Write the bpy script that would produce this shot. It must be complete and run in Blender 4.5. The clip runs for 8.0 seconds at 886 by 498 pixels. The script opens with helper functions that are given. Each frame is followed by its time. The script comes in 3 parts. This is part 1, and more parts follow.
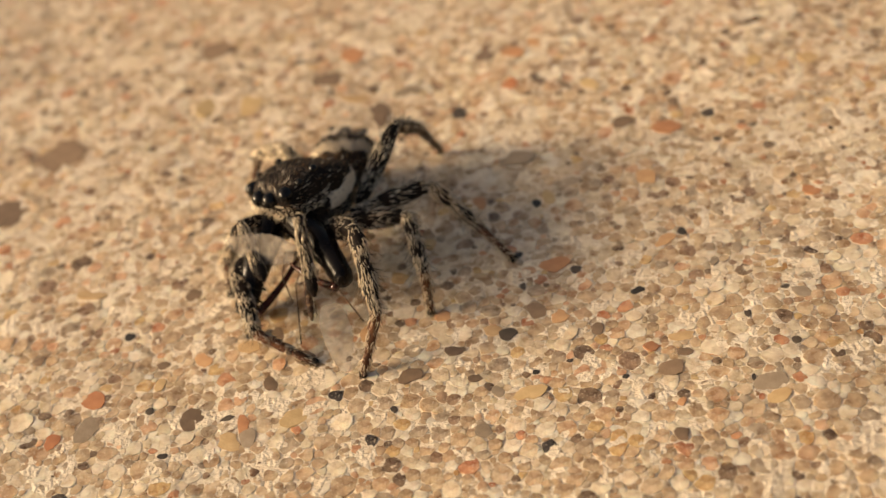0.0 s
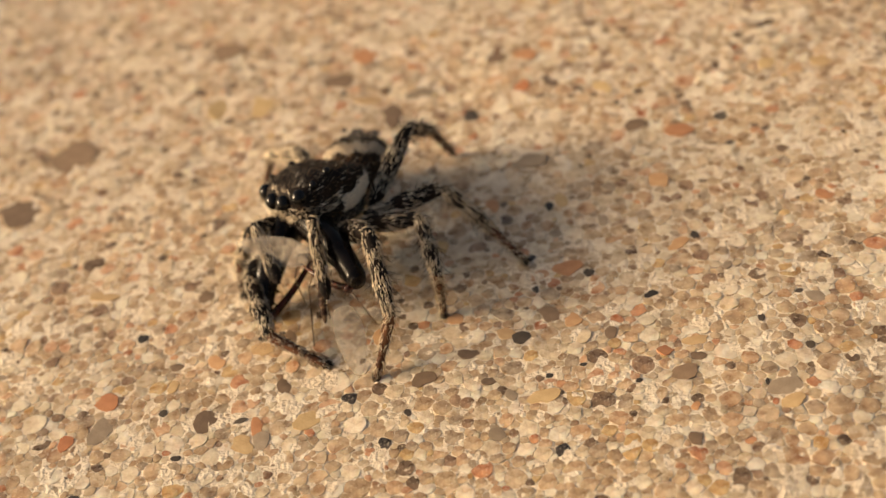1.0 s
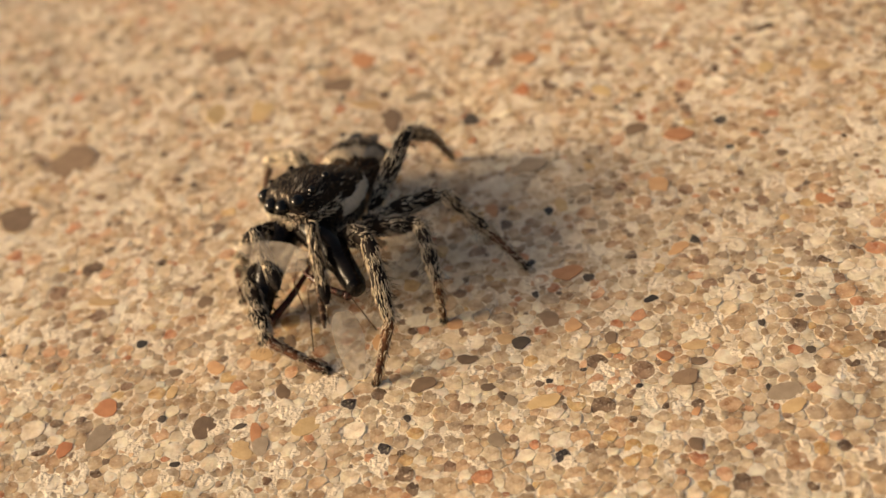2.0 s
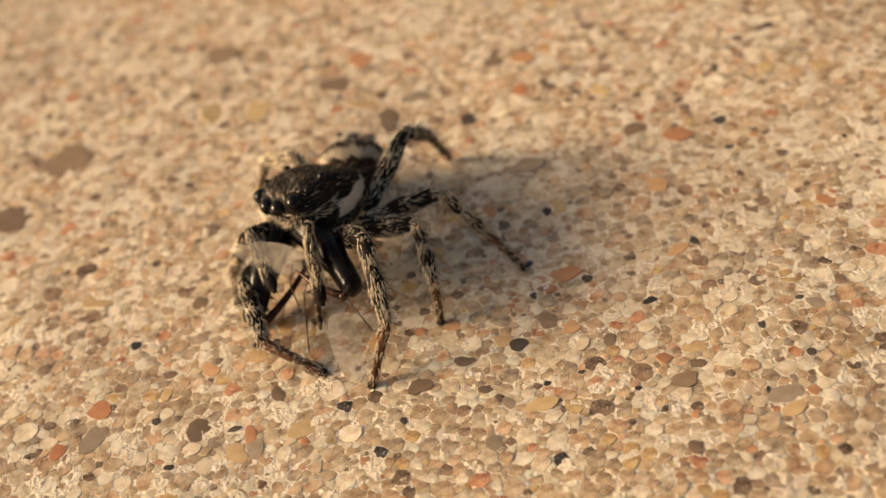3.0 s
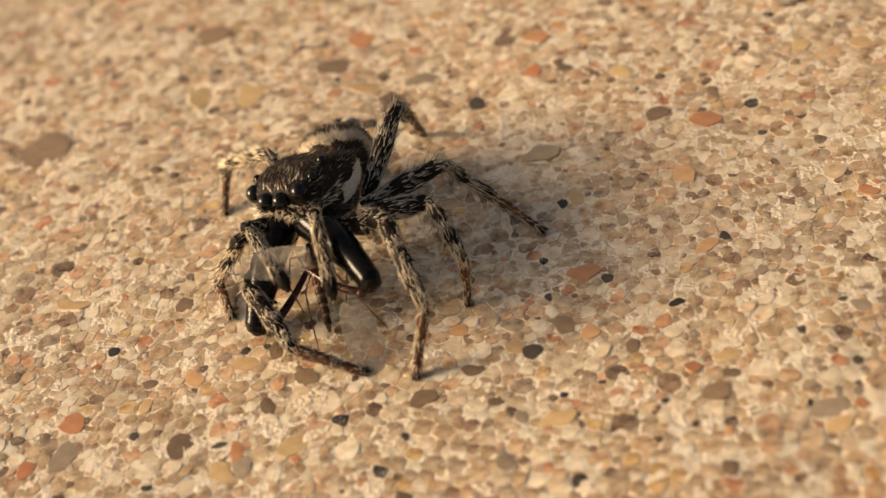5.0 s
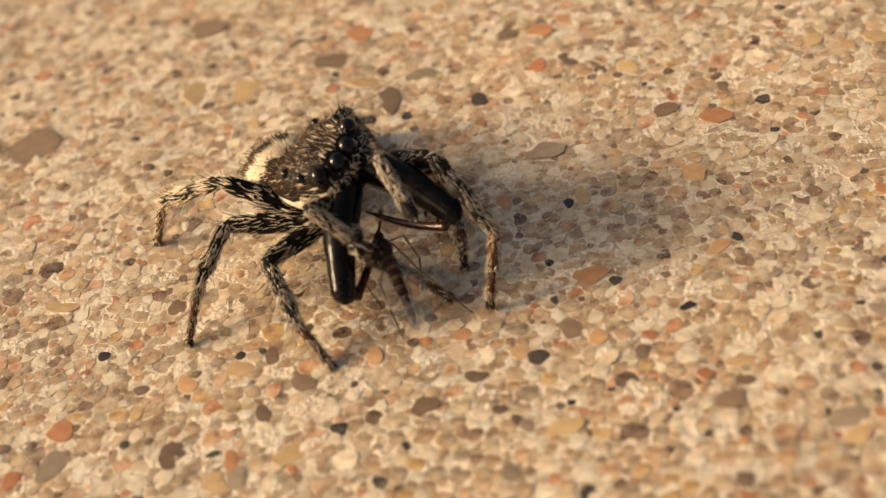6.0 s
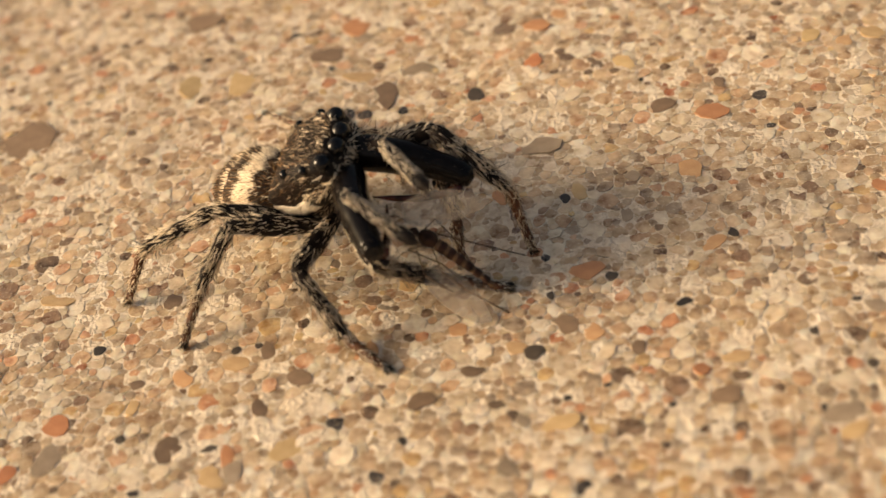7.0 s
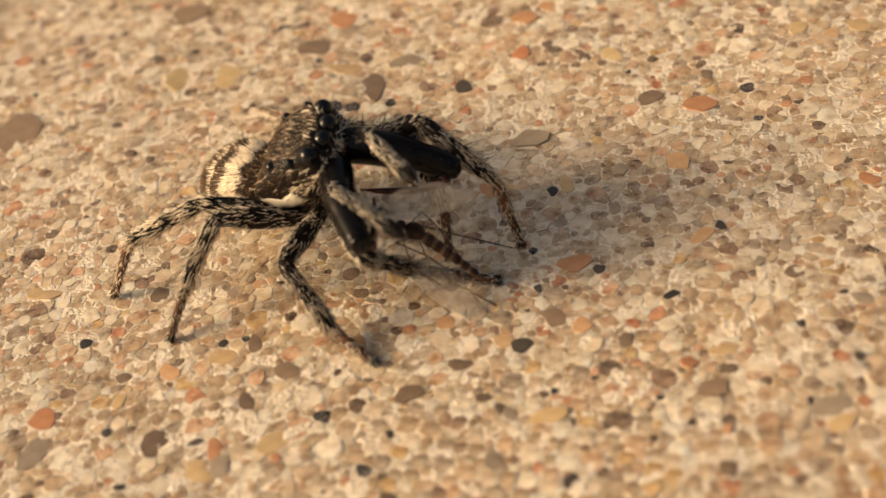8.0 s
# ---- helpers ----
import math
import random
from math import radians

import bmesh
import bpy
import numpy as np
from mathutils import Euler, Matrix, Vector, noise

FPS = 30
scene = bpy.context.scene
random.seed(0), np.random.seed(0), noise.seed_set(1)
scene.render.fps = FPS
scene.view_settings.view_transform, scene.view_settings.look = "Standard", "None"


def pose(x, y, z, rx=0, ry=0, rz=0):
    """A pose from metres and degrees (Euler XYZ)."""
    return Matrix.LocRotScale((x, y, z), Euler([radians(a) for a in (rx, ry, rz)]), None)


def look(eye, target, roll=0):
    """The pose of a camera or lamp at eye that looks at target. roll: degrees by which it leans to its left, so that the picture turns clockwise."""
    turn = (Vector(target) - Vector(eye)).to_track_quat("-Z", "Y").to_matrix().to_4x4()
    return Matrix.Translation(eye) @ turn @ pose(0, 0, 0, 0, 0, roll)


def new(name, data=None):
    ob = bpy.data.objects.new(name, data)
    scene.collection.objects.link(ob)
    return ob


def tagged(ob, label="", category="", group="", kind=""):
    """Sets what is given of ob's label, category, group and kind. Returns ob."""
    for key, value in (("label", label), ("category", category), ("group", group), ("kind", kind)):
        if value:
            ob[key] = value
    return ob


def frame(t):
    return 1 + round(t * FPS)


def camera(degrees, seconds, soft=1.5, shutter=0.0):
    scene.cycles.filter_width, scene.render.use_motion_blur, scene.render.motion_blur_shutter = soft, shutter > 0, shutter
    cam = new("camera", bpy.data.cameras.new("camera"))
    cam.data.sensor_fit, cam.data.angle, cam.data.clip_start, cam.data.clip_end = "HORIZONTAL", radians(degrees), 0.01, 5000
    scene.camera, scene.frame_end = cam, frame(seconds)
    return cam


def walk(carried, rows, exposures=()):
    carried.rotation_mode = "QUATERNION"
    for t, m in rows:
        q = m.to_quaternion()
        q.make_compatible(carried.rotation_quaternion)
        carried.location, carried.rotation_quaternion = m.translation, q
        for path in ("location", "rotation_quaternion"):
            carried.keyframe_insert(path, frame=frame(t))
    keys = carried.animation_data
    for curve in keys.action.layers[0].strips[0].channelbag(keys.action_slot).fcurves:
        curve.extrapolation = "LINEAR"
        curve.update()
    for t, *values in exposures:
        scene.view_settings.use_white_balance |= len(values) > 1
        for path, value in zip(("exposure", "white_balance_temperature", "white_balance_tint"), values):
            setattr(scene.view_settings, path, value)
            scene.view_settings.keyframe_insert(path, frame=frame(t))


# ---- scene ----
from collections import defaultdict

MM = 0.001  # the place is a few centimetres wide: everything below is laid out in millimetres

cam = camera(34.0, 8.0)
cam.data.dof.use_dof, cam.data.dof.focus_distance, cam.data.dof.aperture_fstop = True, 34.6 * MM, 86.0
# seconds, eye in mm, yaw, pitch, roll in degrees
PATH = [
    (0.0, 0.000, 0.000, 25.000, 0.000, -40.000, -12.000),
    (0.5, -0.156, 0.081, 25.148, 0.009, -40.164, -11.934),
    (1.0, -0.220, 0.110, 25.149, 0.194, -40.063, -11.932),
    (1.5, -0.221, 0.190, 25.170, 0.159, -40.013, -11.952),
    (3.0, -0.194, 0.501, 24.955, 0.013, -40.025, -11.819),
    (3.5, -0.125, 1.074, 24.509, 0.153, -40.193, -11.931),
    (4.0, -0.096, 1.675, 24.081, 0.182, -40.318, -11.987),
    (4.5, 0.018, 2.353, 23.553, 0.812, -40.397, -12.442),
    (6.0, -0.087, 4.193, 22.338, 0.711, -40.690, -12.334),
    (6.5, -0.166, 4.183, 22.333, 0.551, -40.951, -12.093),
    (7.0, -0.141, 4.225, 22.334, 0.456, -40.942, -12.028),
    (7.5, -0.178, 4.295, 22.327, 0.171, -41.026, -11.827),
    (8.0, -0.126, 4.284, 22.342, -0.079, -41.402, -11.659),
]


def cam_pose(x, y, z, yaw, pitch, roll):
    yaw, pitch = radians(yaw), radians(pitch)
    ahead = Vector((-math.sin(yaw) * math.cos(pitch), math.cos(yaw) * math.cos(pitch), math.sin(pitch)))
    return look(Vector((x, y, z)) * MM, (Vector((x, y, z)) + ahead * 30) * MM, roll)


walk(cam, [(t, cam_pose(*row)) for t, *row in PATH], [(0.0, -0.03, 7560, 13), (4.5, -0.02, 7560, 13), (6.0, 0.01, 7560, 13), (8.0, 0.03, 7560, 13)])

# ---- world and sun: low warm sun over the slab, clear sky ----
SUN_ELEVATION, SHADOW_AZIMUTH = 21.0, -1.0  # degrees; the azimuth is the way the shadows point, from +x towards +y
world = bpy.data.worlds.new("sky")
scene.world = world
world.use_nodes = True
sky = world.node_tree.nodes.new("ShaderNodeTexSky")
sky.sky_type, sky.sun_disc, sky.dust_density, sky.ozone_density = "NISHITA", False, 8.0, 0.0
sky.sun_elevation, sky.sun_rotation = radians(SUN_ELEVATION), radians(-90 - SHADOW_AZIMUTH)
background = world.node_tree.nodes["Background"]
background.inputs["Strength"].default_value = 0.125
world.node_tree.links.new(sky.outputs["Color"], background.inputs["Color"])
sun = new("sun", bpy.data.lights.new("sun", "SUN"))
sun.data.energy, sun.data.angle, sun.data.color = 4.5, radians(20.0), (1.0, 0.84, 0.63)
e, a = radians(SUN_ELEVATION), radians(SHADOW_AZIMUTH)
sun.matrix_basis = look((0, 0, 0), (math.cos(e) * math.cos(a), math.cos(e) * math.sin(a), -math.sin(e)))


# ---- materials ----
def material(name, build):
    m = bpy.data.materials.new(name)
    m.use_nodes = True
    nodes, links = m.node_tree.nodes, m.node_tree.links
    shader = nodes["Principled BSDF"]

    def node(kind, **values):
        n = nodes.new(kind)
        for key, value in values.items():
            n.inputs[key.replace("_", " ")].default_value = value
        return n

    def link(a, b):
        links.new(a, b)

    build(shader, node, link)
    return m


def ramp(node, link, source, stops, mode="LINEAR"):
    """A colour ramp over source, stops of (position, colour)."""
    r = node("ShaderNodeValToRGB")
    r.color_ramp.interpolation = mode
    while len(r.color_ramp.elements) < len(stops):
        r.color_ramp.elements.new(0.5)
    for el, (place, colour) in zip(r.color_ramp.elements, stops):
        el.position, el.color = place, (*colour, 1)
    link(source, r.inputs["Fac"])
    return r.outputs["Color"]


def noise_at(node, link, scale, detail=3.0):
    """Noise over the thing's own millimetres; scale is in cells per mm."""
    coord = node("ShaderNodeTexCoord")
    n = node("ShaderNodeTexNoise", Scale=scale / MM, Detail=detail)
    link(coord.outputs["Object"], n.inputs["Vector"])
    return n.outputs["Fac"]


def mixed(node, link, factor, a, b, blend="MIX"):
    m = node("ShaderNodeMix")
    m.data_type, m.blend_type = "RGBA", blend
    sockets = [s for s in m.inputs if s.enabled]
    for value, socket in zip((factor, a, b), sockets):
        if isinstance(value, (int, float)):
            socket.default_value = value
        elif isinstance(value, tuple):
            socket.default_value = (*value, 1)
        else:
            link(value, socket)
    return [s for s in m.outputs if s.enabled][0]


def bumped(shader, node, link, height, strength, distance):
    b = node("ShaderNodeBump", Strength=strength, Distance=distance * MM)
    link(height, b.inputs["Height"])
    link(b.outputs["Normal"], shader.inputs["Normal"])


def binder_look(s, node, link):
    fine, coarse, wide = noise_at(node, link, 9.0, 5.0), noise_at(node, link, 1.6, 4.0), noise_at(node, link, 0.12)
    base = ramp(node, link, coarse, [(0.3, (0.66, 0.54, 0.39)), (0.5, (0.82, 0.72, 0.57)), (0.7, (0.90, 0.83, 0.71))])
    base = mixed(node, link, 0.5, base, ramp(node, link, fine, [(0.35, (0.46, 0.34, 0.23)), (0.65, (0.90, 0.81, 0.68))]))
    base = mixed(node, link, 0.2, base, ramp(node, link, wide, [(0.35, (0.50, 0.37, 0.22)), (0.65, (0.72, 0.60, 0.44))]))
    link(base, s.inputs["Base Color"])
    s.inputs["Roughness"].default_value = 0.8
    bumped(s, node, link, fine, 1.0, 0.09)


GRAIN_STOPS = [
    (0.00, (0.49, 0.35, 0.23)), (0.13, (0.57, 0.45, 0.32)), (0.25, (0.40, 0.28, 0.18)), (0.35, (0.68, 0.56, 0.42)),
    (0.46, (0.50, 0.33, 0.21)), (0.55, (0.37, 0.28, 0.20)), (0.64, (0.55, 0.41, 0.28)), (0.73, (0.72, 0.61, 0.48)),
    (0.80, (0.44, 0.32, 0.21)), (0.86, (0.55, 0.33, 0.21)), (0.90, (0.28, 0.18, 0.12)), (0.93, (0.48, 0.23, 0.13)),
    (0.95, (0.52, 0.34, 0.17)), (0.97, (0.18, 0.12, 0.08)), (0.994, (0.05, 0.04, 0.035)),
]


def grain_look(pick):
    def build(s, node, link):
        if pick == "island":
            value = node("ShaderNodeNewGeometry").outputs["Random Per Island"]
        else:
            value = node("ShaderNodeObjectInfo").outputs["Random"]
        base = ramp(node, link, value, GRAIN_STOPS, "CONSTANT")
        cloud, speck = noise_at(node, link, 3.2, 4.0), noise_at(node, link, 14.0, 2.0)
        base = mixed(node, link, 0.75, base, ramp(node, link, cloud, [(0.32, (0.12, 0.12, 0.12)), (0.68, (0.94, 0.92, 0.86))]), "SOFT_LIGHT")
        base = mixed(node, link, ramp(node, link, speck, [(0.58, (0, 0, 0)), (0.72, (0.5, 0.5, 0.5))]), base, (0.78, 0.68, 0.52))
        link(base, s.inputs["Base Color"])
        rough = ramp(node, link, cloud, [(0.3, (0.2, 0.2, 0.2)), (0.7, (0.5, 0.5, 0.5))])
        link(rough, s.inputs["Roughness"])
        s.inputs["Subsurface Weight"].default_value = 0.7
        s.inputs["Subsurface Radius"].default_value = (1.0, 0.75, 0.5)
        s.inputs["Subsurface Scale"].default_value = 0.2 * MM
        bumped(s, node, link, mixed(node, link, 0.25, cloud, speck), 0.55, 0.07)
    return build


def pebble_look(stops, rough):
    def build(s, node, link):
        tint = ramp(node, link, node("ShaderNodeObjectInfo").outputs["Random"], stops)
        cloud, speck = noise_at(node, link, 3.0, 4.0), noise_at(node, link, 15.0, 2.0)
        base = mixed(node, link, 0.5, tint, ramp(node, link, cloud, [(0.3, (0.3, 0.3, 0.3)), (0.7, (0.72, 0.72, 0.72))]), "SOFT_LIGHT")
        link(base, s.inputs["Base Color"])
        s.inputs["Roughness"].default_value = rough
        bumped(s, node, link, speck, 0.4, 0.02)
    return build


def cuticle_look(dark, light, rough, scale, coat=0.0):
    def build(s, node, link):
        cloud, fine = noise_at(node, link, scale, 4.0), noise_at(node, link, scale * 6, 2.0)
        link(ramp(node, link, cloud, [(0.35, dark), (0.7, light)]), s.inputs["Base Color"])
        s.inputs["Roughness"].default_value = rough
        s.inputs["Specular IOR Level"].default_value = 0.09 + 0.6 * coat
        s.inputs["Coat Weight"].default_value = coat * 0.5
        s.inputs["Coat Roughness"].default_value = 0.12
        bumped(s, node, link, fine, 0.25, 0.01)
    return build


def hair_look(dark, light, rough=0.5):
    def build(s, node, link):
        value = node("ShaderNodeNewGeometry").outputs["Random Per Island"]
        link(ramp(node, link, value, [(0.0, dark), (1.0, light)]), s.inputs["Base Color"])
        s.inputs["Roughness"].default_value = rough
        s.inputs["Specular IOR Level"].default_value = 0.25
    return build


def wing_look(s, node, link):
    vein = noise_at(node, link, 5.0, 2.0)
    link(ramp(node, link, vein, [(0.4, (0.30, 0.25, 0.20)), (0.6, (0.50, 0.44, 0.37))]), s.inputs["Base Color"])
    s.inputs["Roughness"].default_value = 0.25
    s.inputs["Alpha"].default_value = 0.27


BINDER = material("cement binder", binder_look)
GRAIN_JOINED = material("quartz grains", grain_look("island"))
GRAIN_SINGLE = material("quartz grain", grain_look("object"))
PEBBLES = {
    "dark": material("black pebble", pebble_look([(0, (0.026, 0.022, 0.019)), (1, (0.10, 0.075, 0.052))], 0.45)),
    "orange": material("orange pebble", pebble_look([(0, (0.42, 0.17, 0.08)), (1, (0.55, 0.33, 0.17))], 0.5)),
    "tan": material("tan pebble", pebble_look([(0, (0.50, 0.31, 0.17)), (1, (0.54, 0.39, 0.20))], 0.5)),
    "brown": material("brown pebble", pebble_look([(0, (0.15, 0.10, 0.065)), (1, (0.26, 0.175, 0.11))], 0.45)),
    "grey": material("grey pebble", pebble_look([(0, (0.25, 0.19, 0.13)), (1, (0.36, 0.28, 0.20))], 0.5)),
}
BLACK = material("black cuticle", cuticle_look((0.006, 0.005, 0.005), (0.020, 0.013, 0.010), 0.55, 3.0))
GLOSS = material("glossy black cuticle", cuticle_look((0.003, 0.0026, 0.0026), (0.008, 0.006, 0.0055), 0.2, 2.0, 0.08))
FANG = material("dark red fang", cuticle_look((0.02, 0.004, 0.003), (0.08, 0.02, 0.012), 0.2, 3.0, 0.4))
RUSSET = material("russet cuticle", cuticle_look((0.05, 0.022, 0.013), (0.17, 0.08, 0.045), 0.4, 5.0))
BROWN_BODY = material("brown cuticle", cuticle_look((0.012, 0.007, 0.005), (0.07, 0.035, 0.018), 0.45, 2.5))
EYE = material("eye lens", cuticle_look((0.002, 0.002, 0.002), (0.004, 0.004, 0.005), 0.10, 1.0, 0.25))
PALE_HAIR = material("cream scale hairs", hair_look((0.50, 0.39, 0.26), (0.88, 0.79, 0.64)))
CHEEK_HAIR = material("white cheek hairs", hair_look((0.76, 0.68, 0.56), (0.90, 0.84, 0.74)))
DARK_HAIR = material("black bristles", hair_look((0.006, 0.005, 0.004), (0.04, 0.025, 0.015)))
GREY_HAIR = material("ash-grey hairs", hair_look((0.16, 0.12, 0.08), (0.42, 0.34, 0.25)))
TAWNY_HAIR = material("tawny hairs", hair_look((0.10, 0.045, 0.018), (0.34, 0.19, 0.08)))
WING = material("clear wing", wing_look)
MIDGE_SKIN = material("midge skin", cuticle_look((0.05, 0.032, 0.02), (0.18, 0.11, 0.065), 0.35, 4.0))
MIDGE_DARK = material("dark midge skin", cuticle_look((0.015, 0.008, 0.006), (0.06, 0.03, 0.02), 0.35, 4.0))


# ---- mesh helpers ----
def mesh_of(name, verts, faces, look_of):
    me = bpy.data.meshes.new(name)
    me.from_pydata((np.asarray(verts, float) * MM).tolist(), [], [list(f) for f in faces])
    me.materials.append(look_of)
    me.polygons.foreach_set("use_smooth", np.ones(len(me.polygons), bool))
    me.update()
    return me


def part(name, shape, look_of, parent=None, label="", at=None):
    ob = new(name, mesh_of(name, *shape, look_of))
    if parent is not None:
        ob.parent = parent
    if at is not None:
        ob.matrix_basis = at
    return tagged(ob, label)


def joined(*shapes):
    verts, faces, n = [], [], 0
    for v, f in shapes:
        verts.extend(map(tuple, v))
        faces.extend([tuple(i + n for i in face) for face in f])
        n += len(v)
    return np.array(verts), faces


def lathe(profile, n=12, sy=1.0, sz=1.0, curve=lambda x: (0.0, 0.0)):
    """A round form along +x: profile of (x, radius), closed at both ends."""
    verts, faces = [], []
    for x, r in profile:
        oy, oz = curve(x)
        verts += [(x, oy + sy * r * math.cos(2 * math.pi * k / n), oz + sz * r * math.sin(2 * math.pi * k / n)) for k in range(n)]
    for i in range(len(profile) - 1):
        for k in range(n):
            a, b = i * n + k, i * n + (k + 1) % n
            faces.append((a, b, b + n, a + n))
    faces.append(tuple(reversed(range(n))))
    faces.append(tuple(range(len(verts) - n, len(verts))))
    return np.array(verts), faces


def smooth_profile(points, steps):
    """The profile through points of (x, radius), eased between them."""
    xs, rs = zip(*points)
    out = []
    for i in range(len(points) - 1):
        for k in range(steps):
            u = k / steps
            w = u * u * (3 - 2 * u)
            out.append((xs[i] + (xs[i + 1] - xs[i]) * u, rs[i] + (rs[i + 1] - rs[i]) * w))
    return out + [points[-1]]


def ball(r, n=14, rings=9, sx=1.0, sy=1.0, sz=1.0):
    return lathe([(-sx * r * math.cos(math.pi * i / rings), r * max(0.02, math.sin(math.pi * i / rings))) for i in range(rings + 1)], n, sy, sz)


def spikes(base, way, length, width):
    """Thin three-sided hairs that stand at base and point along way (arrays)."""
    base, way = np.asarray(base, float), np.asarray(way, float)
    way /= np.linalg.norm(way, axis=1, keepdims=True) + 1e-9
    side = np.cross(way, np.where(np.abs(way[:, 2:]) > 0.8, [[1.0, 0, 0]], [[0, 0, 1.0]]))
    side /= np.linalg.norm(side, axis=1, keepdims=True)
    over = np.cross(way, side)
    w, n = np.asarray(width)[:, None], len(base)
    tip = base + way * np.asarray(length)[:, None]
    verts = np.stack([base + side * w, base - 0.5 * side * w + 0.87 * over * w, base - 0.5 * side * w - 0.87 * over * w, tip], 1).reshape(-1, 3)
    i = np.arange(n)[:, None] * 4
    faces = np.concatenate([i + [0, 1, 3], i + [1, 2, 3], i + [2, 0, 3]])
    return verts, faces.tolist()


def value_noise(x, y, seed):
    """Smooth noise from 0 to 1 over arrays of places."""
    xi, yi = np.floor(x).astype(np.int64), np.floor(y).astype(np.int64)
    u, v = x - xi, y - yi
    u, v = u * u * (3 - 2 * u), v * v * (3 - 2 * v)

    def corner(a, b):
        s = np.sin(a * 127.1 + b * 311.7 + seed * 74.7) * 43758.5453
        return s - np.floor(s)
    low = corner(xi, yi) * (1 - u) + corner(xi + 1, yi) * u
    high = corner(xi, yi + 1) * (1 - u) + corner(xi + 1, yi + 1) * u
    return low * (1 - v) + high * v


def relief(x, y):
    """Height of the slab's surface in mm."""
    return 0.20 * (value_noise(x / 3.7, y / 3.7, 3) - 0.5) + 0.05 * (value_noise(x / 1.3, y / 1.3, 5) - 0.5)


def slope(x, y):
    """The slab's rise along x and y."""
    at = np.array([x + 0.1, x - 0.1, x, x]), np.array([y, y, y + 0.1, y - 0.1])
    z = relief(*at)
    return np.array([z[0] - z[1], z[2] - z[3]]) / 0.2


# ---- the slab: one sheet out to the horizon, rough where the grains lie ----
def axis_of(low, high, step):
    inner = np.arange(low, high + step / 2, step)
    out = step * np.cumsum(1.35 ** np.arange(1, 30))
    return np.concatenate([(low - out)[::-1], inner, high + out])


def build_ground():
    xs, ys = axis_of(-19.0, 20.0, 0.1), axis_of(15.0, 56.0, 0.1)
    x, y = np.meshgrid(xs, ys)
    near = (np.abs(x - 0.5) < 19.5) & (np.abs(y - 35.5) < 20.5)
    rough = 0.024 * (value_noise(x / 0.55, y / 0.55, 1) - 0.5) + 0.034 * (value_noise(x / 0.17, y / 0.17, 2) - 0.5) - 0.008
    z = np.where(near, relief(x, y) + rough, 0.0)
    verts = np.stack([x, y, z], -1).reshape(-1, 3)
    w, h = len(xs), len(ys)
    i = (np.arange(h - 1)[:, None] * w + np.arange(w - 1)[None]).reshape(-1, 1)
    ob = new("ground", mesh_of("ground", verts, (i + [0, 1, w + 1, w]).tolist(), BINDER))
    return tagged(ob, "sandy cement slab of packed translucent quartz grains, sunlit", "ground", "", "structure")


ground = build_ground()

# pebbles that stand out from the sand: x, y, half length, half width in mm
PEB_DARK = [(-8.57, 28.94, 0.18, 0.19), (-5.34, 27.94, 0.15, 0.14), (-1.94, 24.33, 0.1, 0.15), (-7.95, 25.94, 0.13, 0.15), (-6.04, 25.18, 0.21, 0.13), (-7.61, 24.38, 0.16, 0.11), (4.58, 26.63, 0.21, 0.16), (3.25, 27.94, 0.18, 0.17), (1.14, 26.05, 0.27, 0.29), (1.58, 24.57, 0.12, 0.09), (3.6, 23.78, 0.1, 0.08), (6.91, 24.95, 0.09, 0.17), (8.04, 25.58, 0.14, 0.1), (7.73, 23.75, 0.13, 0.16), (6.43, 22.88, 0.07, 0.12), (1.31, 35.89, 0.29, 0.38), (2.77, 30.93, 0.15, 0.19), (6.21, 28.52, 0.14, 0.21), (1.81, 27.73, 0.11, 0.15)]
PEB_ORANGE = [(-6.57, 27.38, 0.24, 0.26), (-9.39, 26.74, 0.33, 0.31), (-5.62, 24.85, 0.17, 0.31), (2.76, 28.28, 0.36, 0.32), (2.49, 26.28, 0.27, 0.24), (4.65, 22.6, 0.13, 0.13), (-2.34, 27.06, 0.19, 0.33), (-10.41, 25.61, 0.23, 0.24), (4.45, 24.6, 0.23, 0.19), (-0.36, 27.2, 0.23, 0.21), (-1.53, 40.41, 0.38, 0.6), (3.02, 36.67, 0.25, 0.34), (4.14, 38.78, 0.19, 0.29), (3.43, 38.45, 0.4, 0.34), (6.97, 33.03, 0.39, 0.4), (5.85, 31.04, 0.32, 0.37), (1.27, 31.47, 0.2, 0.3), (5.73, 28.31, 0.31, 0.21), (9.84, 29.07, 0.25, 0.24)]
PEB_TAN = [(-4.37, 24.74, 0.37, 0.28), (1.33, 23.94, 0.35, 0.27), (5.2, 24.72, 0.35, 0.16), (6.8, 22.17, 0.32, 0.2), (-9.66, 30.97, 0.44, 0.25), (5.31, 35.83, 0.3, 0.31), (10.19, 35.28, 0.26, 0.31), (10.91, 34.74, 0.2, 0.26), (11.71, 34.85, 0.25, 0.36), (-6.28, 39.03, 0.41, 0.68), (-5, 38.57, 0.41, 0.56), (-1.66, 37.8, 0.46, 0.27), (-5.36, 27.51, 0.29, 0.28), (-5.99, 24.4, 0.27, 0.3), (3.14, 31.04, 0.22, 0.28), (-7.7, 26.84, 0.16, 0.24), (0.79, 26.28, 0.22, 0.25)]
